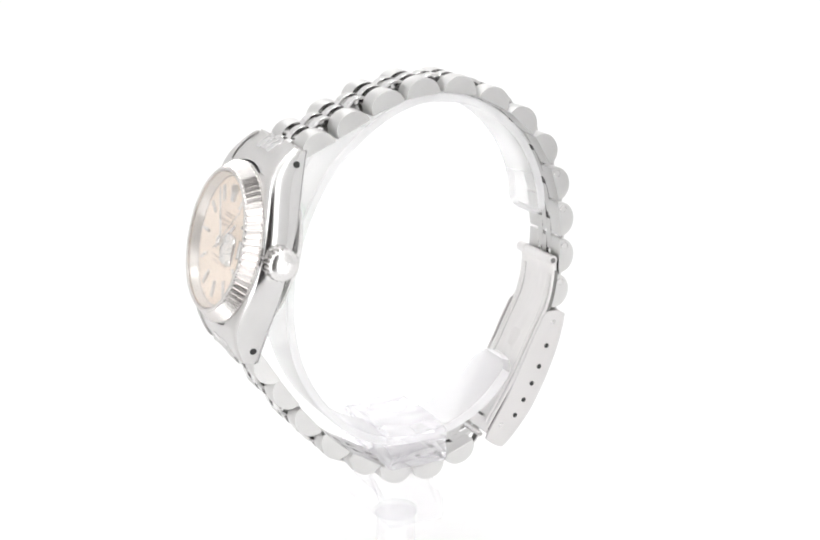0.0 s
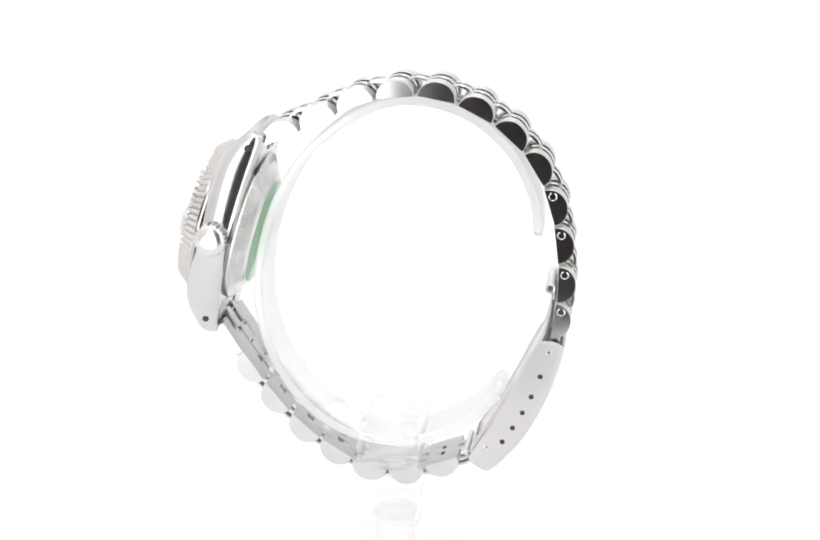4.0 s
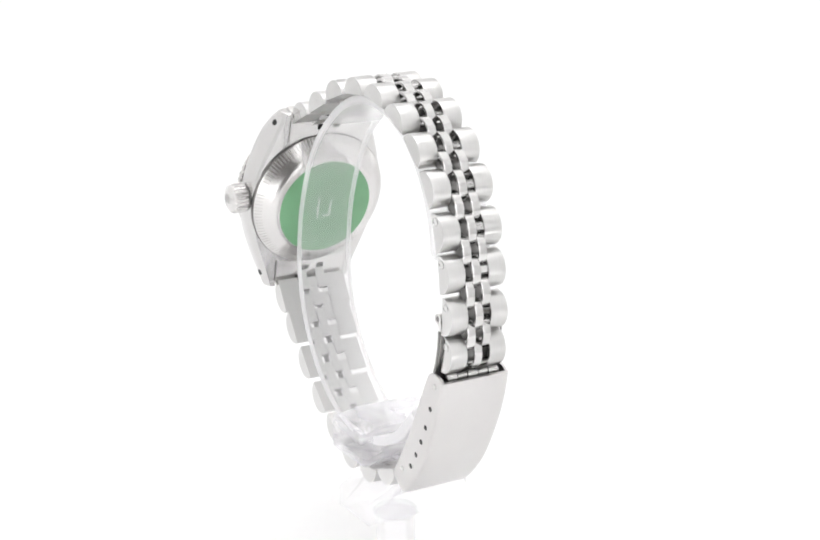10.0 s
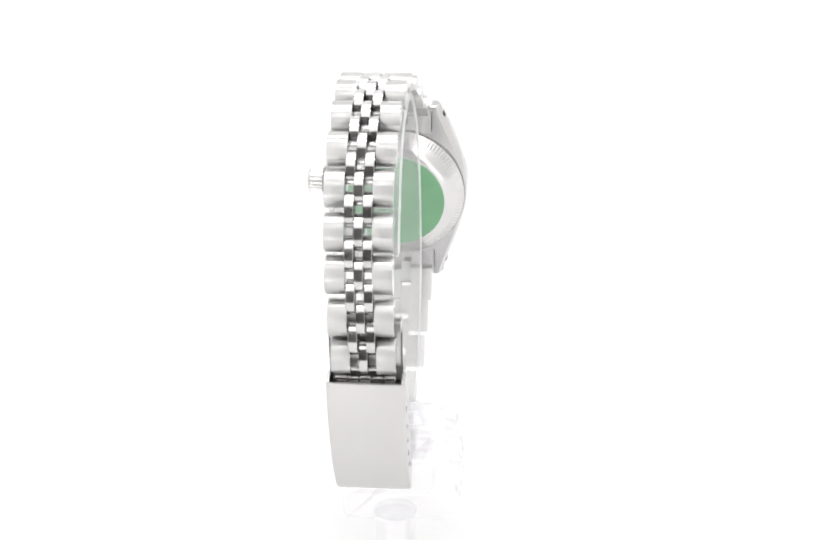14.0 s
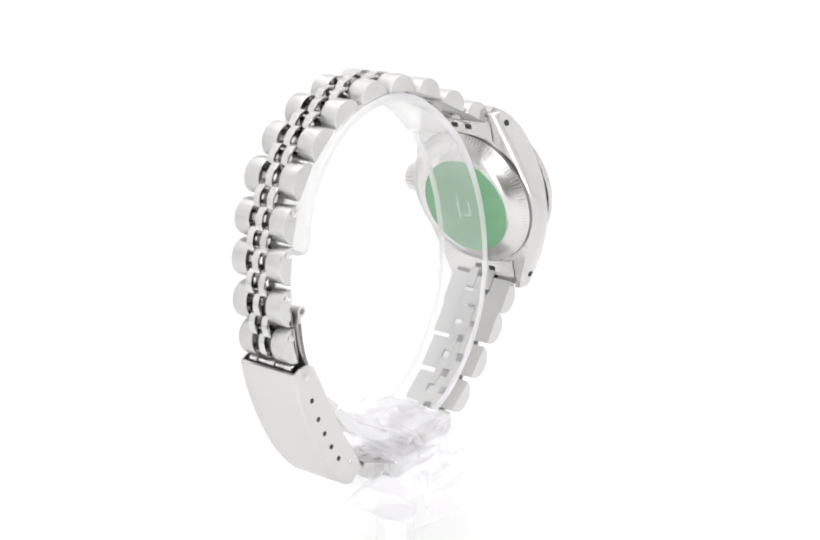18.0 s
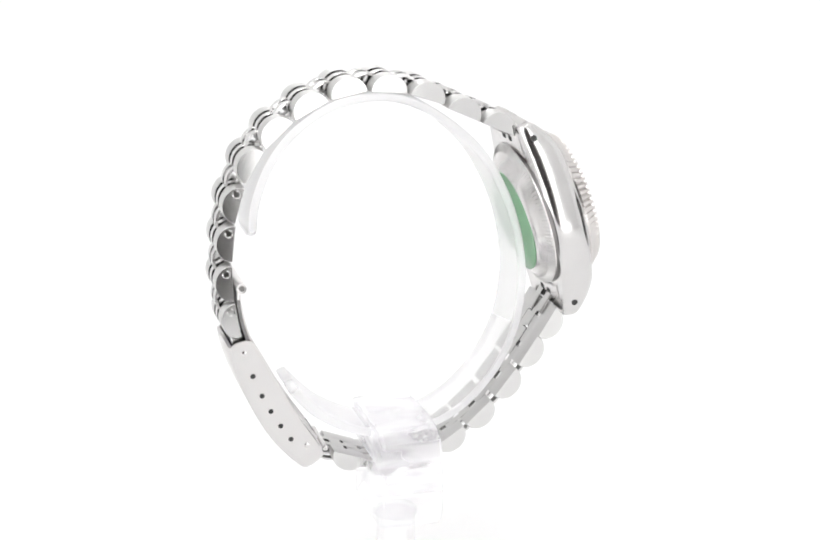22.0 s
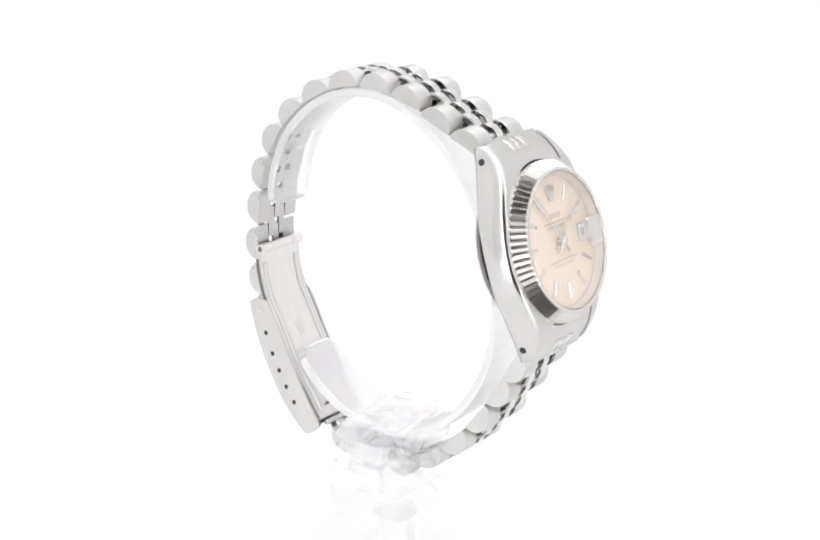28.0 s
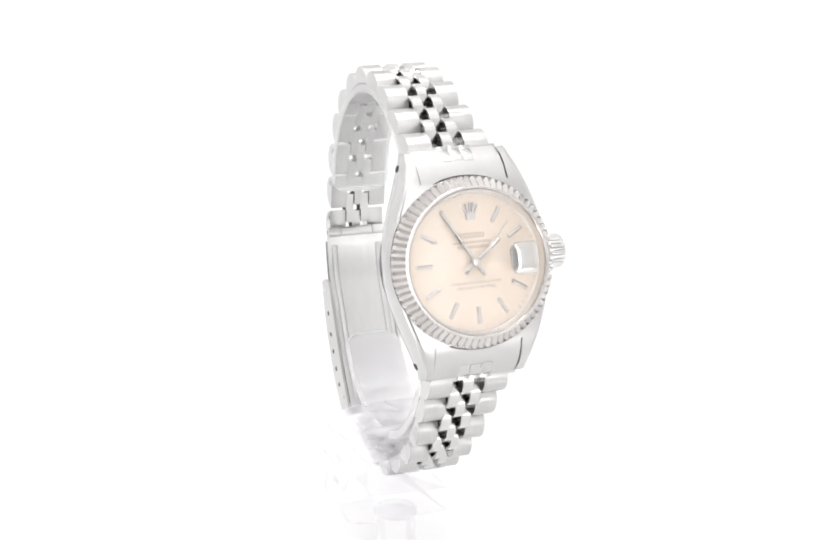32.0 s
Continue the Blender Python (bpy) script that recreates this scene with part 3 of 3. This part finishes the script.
def link_pose(p, tangent, x):
    """Link space: x across, y along the bracelet, z outwards."""
    t = Vector((0, tangent[0], tangent[1])).normalized()
    out = Vector((0, -t.z, t.y))
    m = Matrix.Identity(4)
    m.col[0][:3], m.col[1][:3], m.col[2][:3] = (1, 0, 0), t, out
    m.col[3][:3] = (x * MM, p[0] * MM, p[1] * MM)
    return m


# half width of the bracelet and its middle's x, from the case (0) to the clasp (1)
HALF = ((0.0, 6.05), (0.27, 5.27), (0.45, 4.95), (0.73, 4.8), (1.0, 4.55))
DRIFT_UPPER = ((0.0, 1.95), (0.27, 2.3), (0.45, 2.55), (0.64, 2.72), (0.82, 2.5), (1.0, 1.98))
DRIFT_LOWER = ((0.0, 1.84), (1.0, 1.84))


def along(table, f):
    return float(np.interp(f, [r[0] for r in table], [r[1] for r in table]))


def build_run(points, drift, flip, pinned):
    pts = [Vector(p) for p in points]
    n = len(pts)
    tang = []
    for i in range(n):
        a, b = pts[max(0, i - 1)], pts[min(n - 1, i + 1)]
        tang.append((b - a).normalized() * flip)
    tang[0] = (tang[0] * 1.5 - tang[1] * 0.5).normalized()
    tang[-1] = (tang[-1] * 1.5 - tang[-2] * 0.5).normalized()
    for i in range(n):
        f = i / (n - 1)
        half = along(HALF, f)
        full = 2 * half
        wo, wi = full * 0.296, full * 0.134
        y, z = pts[i]
        x = along(drift, f)
        outer = link_mesh(wo, 5.6, 2.66, LINK_SIDE, "outer_link")
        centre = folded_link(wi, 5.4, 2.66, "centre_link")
        m = link_pose((y, z), tang[i], x)
        for s in (-1, 1):
            ob = part("outer_link", outer, None, watch, m=m @ pose(s * (half - wo / 2) * MM, 0, 0))
            if i in pinned:
                bm = bmesh.new()
                lathe(bm, [(0.62, -0.02), (0.62, 0.05), (0.5, 0.09), (0.46, 0.02), (0.1, 0.02)], 18)
                place(bm, pose(s * wo / 2 * MM, -1.55 * MM, 0.95 * MM, 0, s * 90, 0))
                part("link_screw", bm, POLISHED, ob)
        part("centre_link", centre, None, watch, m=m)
        # pins through this row, and the staggered links that bridge to the next
        for k in (-1, 1):
            bm = bmesh.new()
            lathe(bm, [(0.42, -half * 0.93), (0.42, half * 0.93)], 12)
            place(bm, pose(0, k * 1.75 * MM, 0.85 * MM) @ pose(0, 0, 0, 0, 90, 0))
            part("link_pin", bm, POLISHED, watch, m=m)
        nxt = None
        if i < n - 1:
            nxt = ((pts[i] + pts[i + 1]) / 2, (tang[i] + tang[i + 1]).normalized())
            bulge = Vector((-nxt[1].y, nxt[1].x)) * 0.12
            nxt = (nxt[0] + bulge, nxt[1])
        mids = [nxt] if nxt else ([(pts[i] + tang[i] * flip * 2.75, tang[i])] if flip < 0 else [])
        if i == 0:
            mids.append((pts[0] - tang[0] * flip * 2.9 - Vector((-tang[0].y, tang[0].x)) * 0.35, tang[0]))
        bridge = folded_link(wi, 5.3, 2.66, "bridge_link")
        for p, t in mids:
            mm = link_pose(p, t, along(drift, f + (0.5 / (n - 1) if p is not mids[-1][0] or i else -0.3 / (n - 1))))
            for s in (-1, 1):
                part("bridge_link", bridge, None, watch, m=mm @ pose(s * wi * 1.01 * MM, 0, 0))


def folded_link(width, length, height, name):
    """A narrow link bent from sheet: a hollow half-round loop, open at both sides."""
    bm = bmesh.new()
    seg, w, wall, e = 14, width / 2, 0.42, 0.06

    def ring(x, inset, low):
        l, h = length / 2 - inset, height - inset
        foot = lambda k: 0.925 if k in (0, seg) else 1.0      # the flat foot is shorter than the loop above it
        return [(x, -l * foot(k) * math.cos(math.pi * k / seg), low + (h - low) * math.sin(math.pi * k / seg) ** 0.92) for k in range(seg + 1)]
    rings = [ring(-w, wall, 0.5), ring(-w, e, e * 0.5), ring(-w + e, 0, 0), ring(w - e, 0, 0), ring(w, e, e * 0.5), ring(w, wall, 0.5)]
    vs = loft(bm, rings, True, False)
    # the hollow's shade is in the colour of its inner wall
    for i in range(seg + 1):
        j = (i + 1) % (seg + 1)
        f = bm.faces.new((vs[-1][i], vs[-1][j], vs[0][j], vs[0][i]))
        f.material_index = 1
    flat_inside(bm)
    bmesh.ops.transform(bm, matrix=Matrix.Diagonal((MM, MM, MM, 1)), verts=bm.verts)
    return finish(name, bm, [CENTRE_STEEL, GAP_SHADE, INNER_SATIN], 24)


build_run(UPPER, DRIFT_UPPER, 1, (8, 9, 10, 11))
build_run(LOWER, DRIFT_LOWER, -1, ())


# ---- folding clasp ----
def build_clasp():
    x0, half = MID_X + 0.1, 5.55
    outer = smooth_path([(26.85, -21.1), (26.3, -23.9), (24.95, -28.1), (22.75, -32.9), (20.4, -36.9), (17.7, -40.1), (15.9, -41.75)], 5)
    inner = smooth_path([(22.5, -21.3), (20.9, -24.4), (19.2, -27.9), (16.2, -33.6), (13.2, -38.4), (12.5, -39.9)], 6)
    # cover plate with rounded long edges
    bm = bmesh.new()
    rings = []
    for i, (y, z) in enumerate(outer):
        a, b = outer[max(0, i - 1)], outer[min(len(outer) - 1, i + 1)]
        t = Vector((b[0] - a[0], b[1] - a[1])).normalized()
        ny, nz = -t.y, t.x      # towards the outside
        if ny < 0:
            ny, nz = -ny, -nz
        prof = [(-half, -1.0), (-half, -0.45), (-half + 0.15, -0.15), (-half + 0.5, 0.0), (half - 0.5, 0.0), (half - 0.15, -0.15), (half, -0.45), (half, -1.0), (half - 0.4, -1.0), (half - 0.5, -0.5), (-half + 0.5, -0.5), (-half + 0.4, -1.0)]
        rings.append([(x0 + px, y + ny * pn, z + nz * pn) for px, pn in prof])
    loft(bm, rings)
    clasp = part("clasp_cover", place(bm, Matrix.Identity(4)), CLASP_STEEL, watch, "satin steel folding clasp cover", smooth=40)
    for s in (-1, 1):
        # side wall between the two arcs
        bm = bmesh.new()
        o = [(y - 0.2, z + 0.1) for y, z in outer][::-1]
        head_arc = [(26.5, -21.0), (25.7, -20.5), (24.6, -20.2), (23.6, -20.3), (22.9, -20.7)]
        foot = [(13.2, -40.6), (14.2, -41.3), (15.2, -41.75)]
        loop = o + head_arc + inner + foot
        xa, xb = x0 + s * (half - 0.42), x0 + s * (half - 0.01)
        cy, cz = np.mean([p[0] for p in loop]), np.mean([p[1] for p in loop])
        shrink = lambda p, k: (cy + (p[0] - cy) * k, cz + (p[1] - cz) * k)
        loft(bm, [[(xa, *p) for p in loop], [(xb - s * 0.08, *p) for p in loop], [(xb, *shrink(p, 0.988)) for p in loop]])
        bmesh.ops.triangulate(bm, faces=[f for f in bm.faces if len(f.verts) > 4])
        part("clasp_side", place(bm, Matrix.Identity(4)), CLASP_STEEL, clasp, smooth=25)
        for y, z in ((23.3, -25.9), (22.0, -29.2), (20.7, -31.85), (19.25, -34.4), (17.7, -36.75)):
            bm = bmesh.new()
            lathe(bm, [(0.40, -0.3), (0.40, 0.03), (0.05, 0.03)], 18)
            place(bm, pose((x0 + s * half) * MM, y * MM, z * MM, 0, s * 90, 0))
            part("adjustment_hole", bm, DARK_HOLE, clasp, "small dark adjustment hole")
        for y, z in ((24.5, -22.15), (15.2, -38.05)):
            bm = bmesh.new()
            lathe(bm, [(0.42, -0.2), (0.42, 0.05), (0.3, 0.1), (0.05, 0.08)], 18)
            place(bm, pose((x0 + s * half) * MM, y * MM, z * MM, 0, s * 90, 0))
            part("rivet", bm, POLISHED, clasp, "steel pin head")
    # folded blades seen from inside the loop
    blade = smooth_path([(24.9, -12.6), (24.92, -14.6), (24.45, -17.6), (23.6, -20.3), (21.8, -23.7), (19.7, -27.8), (17.1, -32.4), (14.3, -36.7), (12.9, -39.0)], 5)
    bm = bmesh.new()
    strip(bm, blade, 10.1, 0.6, x0)
    inner_blade = part("clasp_blade", place(bm, Matrix.Identity(4)), BLADE_STEEL, clasp, "polished inner folding blade", smooth=40)
    for s in (-1, 1):
        bm = bmesh.new()
        strip(bm, [(y - 0.27, z + 0.11) for y, z in blade[5:-3]], 0.8, 0.45, x0 + s * 3.85, 0.2)
        part("blade_rib", place(bm, Matrix.Identity(4)), BLADE_STEEL, inner_blade, "raised rounded rib of the blade", smooth=50)
        # darker strips stand in for the shade of the grooves
        for side in (-1, 1):
            bm = bmesh.new()
            strip(bm, [(y - 0.2, z + 0.08) for y, z in blade[5:-3]], 0.1, 0.3, x0 + s * 3.85 + side * 0.46, 0.02)
            part("blade_groove", place(bm, Matrix.Identity(4)), INNER_SATIN, inner_blade, "strip coloured as the shaded groove beside the rib")
        # dark strip in place of the shaded gap beside the blade
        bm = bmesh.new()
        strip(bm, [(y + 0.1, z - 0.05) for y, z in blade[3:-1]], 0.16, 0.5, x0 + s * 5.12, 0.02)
        part("blade_edge", place(bm, Matrix.Identity(4)), GAP_SHADE, inner_blade, "blade edge coloured as the shaded gap beside it")
    # worn emblem stamped in the blade, plain shapes
    plate = Matrix(((1, 0, 0, x0 * MM), (0, 0.455, -0.89, 20.47 * MM), (0, 0.89, 0.455, -25.65 * MM), (0, 0, 0, 1)))
    bm = bmesh.new()
    for k in range(5):
        x = (k - 2) * 0.62
        vs = [(x * 0.5 - 0.14, -1.4), (x * 0.5 + 0.14, -1.4), (x + 0.1, 1.6 - 0.1 * (k - 2) ** 2), (x - 0.1, 1.6 - 0.1 * (k - 2) ** 2)]
        loft(bm, [[(px, py, -0.06) for px, py in vs], [(px, py, 0.05) for px, py in vs]])
    ring = [(0.85 * math.cos(q), -1.95 + 0.4 * math.sin(q)) for q in np.linspace(0, 2 * math.pi, 20, endpoint=False)]
    loft(bm, [[(px, py, -0.06) for px, py in ring], [(px, py, 0.05) for px, py in ring]])
    part("blade_emblem", place(bm, plate), BLADE_STEEL, inner_blade, "faint worn stamped emblem")
    # dark strip in place of the slot's shade
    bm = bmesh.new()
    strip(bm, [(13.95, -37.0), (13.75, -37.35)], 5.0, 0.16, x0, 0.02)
    part("blade_slot", place(bm, pose(0, -0.00034, 0.0002)), GAP_SHADE, inner_blade, "dark stamped slot")
    bm = bmesh.new()
    strip(bm, [(y + 1.0, z - 0.5) for y, z in blade[18:]], 9.2, 0.45, x0)
    part("clasp_blade", place(bm, Matrix.Identity(4)), BLADE_STEEL, clasp, smooth=40)
    for a, b, r in ((-5.1, -2.95, 0.8), (-2.9, 2.6, 0.76), (2.65, 5.1, 0.8)):
        bm = bmesh.new()
        lathe(bm, [(r - 0.36, a + 0.3), (r - 0.33, a + 0.03), (r - 0.1, a), (r, a + 0.08), (r, b - 0.08), (r - 0.1, b), (r - 0.33, b - 0.03), (r - 0.36, b - 0.3)], 20)
        place(bm, pose(x0 * MM, 24.5 * MM, -12.1 * MM, 0, 90, 0))
        barrel = part("hinge_barrel", bm, BLADE_STEEL, clasp, "polished hinge barrel")
        # pin coloured with the shade of the barrel's open end
        bm = bmesh.new()
        lathe(bm, [(r - 0.38, a + 0.06), (r - 0.38, b - 0.06)], 16)
        part("hinge_pin", place(bm, pose(x0 * MM, 24.5 * MM, -12.1 * MM, 0, 90, 0)), GAP_SHADE, barrel, "hinge pin with the bore's shade in its colour")
    # row of short tubes in the clasp's mouth
    for k in range(5):
        bm = bmesh.new()
        r = 0.62 if k % 2 == 0 else 0.5
        lathe(bm, [(r - 0.12, -0.82), (r, -0.72), (r, 0.72), (r - 0.12, 0.82)], 18)
        place(bm, pose((x0 + (k - 2) * 1.72) * MM, 25.5 * MM, -20.75 * MM, 0, 90, 0))
        part("hinge_tube", bm, POLISHED, clasp, "short polished hinge tube")
    # the mouth's shade is in this block's dark colour
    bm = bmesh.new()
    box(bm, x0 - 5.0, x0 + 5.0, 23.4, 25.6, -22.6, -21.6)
    part("mouth_floor", place(bm, Matrix.Identity(4)), GAP_SHADE, clasp, "clasp mouth floor with the shade put in its colour")
    bm = bmesh.new()
    lathe(bm, [(0.3, -4.4), (0.45, -4.3), (0.45, 4.3), (0.3, 4.4)], 16)
    place(bm, pose(x0 * MM, 12.0 * MM, -39.4 * MM, 0, 90, 0))
    part("hinge_barrel", bm, BACK_STEEL, clasp)


build_clasp()

# ---- acrylic stand ----
stand = new("watch_stand")
tagged(stand, "clear acrylic display stand with open cuff holding the watch", "display stand")


def end_steps(path, r0, r1, half):
    """The path in even steps, finer at its two ends, with the half width there for corners of radius r0 and r1."""
    pts = np.array(path)
    run = np.r_[0, np.cumsum(np.hypot(*np.diff(pts, axis=0).T))]
    total = run[-1]
    fine = np.array([0, 0.04, 0.12, 0.25, 0.42, 0.62, 0.82])
    at = np.r_[fine * r0, np.linspace(r0, total - r1, 90), (total - fine * r1)[::-1]]
    out, widths = [], []
    for q in at:
        out.append((float(np.interp(q, run, pts[:, 0])), float(np.interp(q, run, pts[:, 1]))))
        s, r = (q, r0) if q < total / 2 else (total - q, r1)
        s = min(s, r)
        widths.append((half - r + math.sqrt(max(0.0, r * r - (r - s) ** 2)), s / r))
    return out, widths


def build_stand():
    cx, half = 1.9, 4.7
    keys = [(22.6, -4.6), (22.2, 0.0), (20.4, 5.0), (17.9, 8.9), (14.2, 12.3), (10.0, 14.5), (5.3, 15.55), (0.8, 15.4), (-4.0, 13.7), (-8.8, 10.5), (-13.4, 6.0), (-17.2, -0.6), (-19.5, -7.8), (-20.2, -15.4), (-18.8, -23.3), (-14.9, -30.4), (-9.2, -35.6), (-2.5, -37.9), (5.6, -37.4), (12.2, -34.2), (16.7, -29.6), (17.65, -27.8)]
    path, rounded = end_steps(smooth_path(keys, 8), 1.9, 3.2, half)
    bm = bmesh.new()
    n = len(path)
    rings = []
    for i, (y, z) in enumerate(path):
        a, b = path[max(0, i - 1)], path[min(n - 1, i + 1)]
        t = Vector((b[0] - a[0], b[1] - a[1])).normalized()
        ny, nz = -t.y, t.x
        w, near = rounded[i]
        thick = 1.0 + 0.45 * min(1.0, max(0.0, (i / n - 0.80) / 0.1))      # the lower tongue is thicker
        h, e = 0.52 * thick * (0.8 + 0.2 * near), 0.22
        g = h + 0.22 * (0.7 + 0.3 * near)      # thicker towards the inside
        prof = [(-w, -h + e), (-w + e, -h), (w - e, -h), (w, -h + e), (w, g - e), (w - e, g), (-w + e, g), (-w, g - e)]
        rings.append([(cx + px, y + ny * pn, z + nz * pn) for px, pn in prof])
    loft(bm, rings)
    for k, f in enumerate(bm.faces):       # the sawn edges carry a whiter painted veil than the broad faces
        c, row = f.calc_center_median(), k // 8
        if row > 0.83 * n:
            f.material_index = 2
        if abs(c.x - cx) > half - 0.3 or len(f.verts) > 4 or row < 3 or n - 4 < row:
            f.material_index = 1
    cuff = part("cuff", place(bm, Matrix.Identity(4)), [CUFF_CLEAR, CUFF_EDGE, CUFF_TONGUE], stand, "open clear acrylic ring", smooth=40)
    # bracket: saddle inside the loop, leg beside the bracelet, foot below
    bm = bmesh.new()
    prof = [(8.9, -35.9), (8.9, -40.9), (8.3, -41.6), (-5.2, -41.6), (-6.2, -42.5), (-6.4, -46.5), (-5.6, -47.6), (7.3, -48.0), (7.9, -48.6), (7.9, -51.4), (7.3, -52.0), (-7.5, -52.0), (-9.6, -51.0), (-10.6, -49.0), (-10.9, -45.0), (-10.6, -39.6), (-9.6, -37.2), (-7.8, -35.8), (-4.0, -35.3), (4.0, -35.3)]
    e = 0.35
    cxp, czp = np.mean([p[0] for p in prof]), np.mean([p[1] for p in prof])
    ring = lambda y, k: [(cxp + (x - cxp) * k, y, czp + (z - czp) * k) for x, z in prof]
    loft(bm, [ring(-4.7, 0.97), ring(-4.7 + e, 1.0), ring(4.7 - e, 1.0), ring(4.7, 0.97)])
    bmesh.ops.triangulate(bm, faces=[f for f in bm.faces if len(f.verts) > 4])
    for f in bm.faces:       # the saddle's painted white veil is thicker than on the leg and foot
        if f.calc_center_median().z < -43.0:
            f.material_index = 1
    part("bracket", place(bm, Matrix.Identity(4)), [ACRYLIC, FOOT_ACRYLIC], stand, "clear acrylic bracket with side leg", smooth=25)
    bm = bmesh.new()
    lathe(bm, [(3.5, -52.9), (3.5, -52.3), (3.3, -52.05)], 40)
    part("peg_disc", place(bm, Matrix.Identity(4)), FOOT_ACRYLIC, stand)
    bm = bmesh.new()
    lathe(bm, [(4.6, -62.0), (4.6, -61.3), (3.1, -60.8), (3.1, -53.2), (3.3, -52.95)], 40)
    part("stem", place(bm, Matrix.Identity(4)), FOOT_ACRYLIC, stand, "short clear acrylic stem")
    for ob in stand.children_recursive:
        ob.visible_shadow = False


build_stand()


# ---- the turntable's steady turn carries watch and stand ----
def motions():
    rows = []
    for k in range(65):
        t = 0.5 * k
        rows.append((t, pose(0, 0, FLOOR, 0, 0, -64.1 - 8.6442 * t)))
    walk(watch, rows)
    walk(stand, rows)


motions()
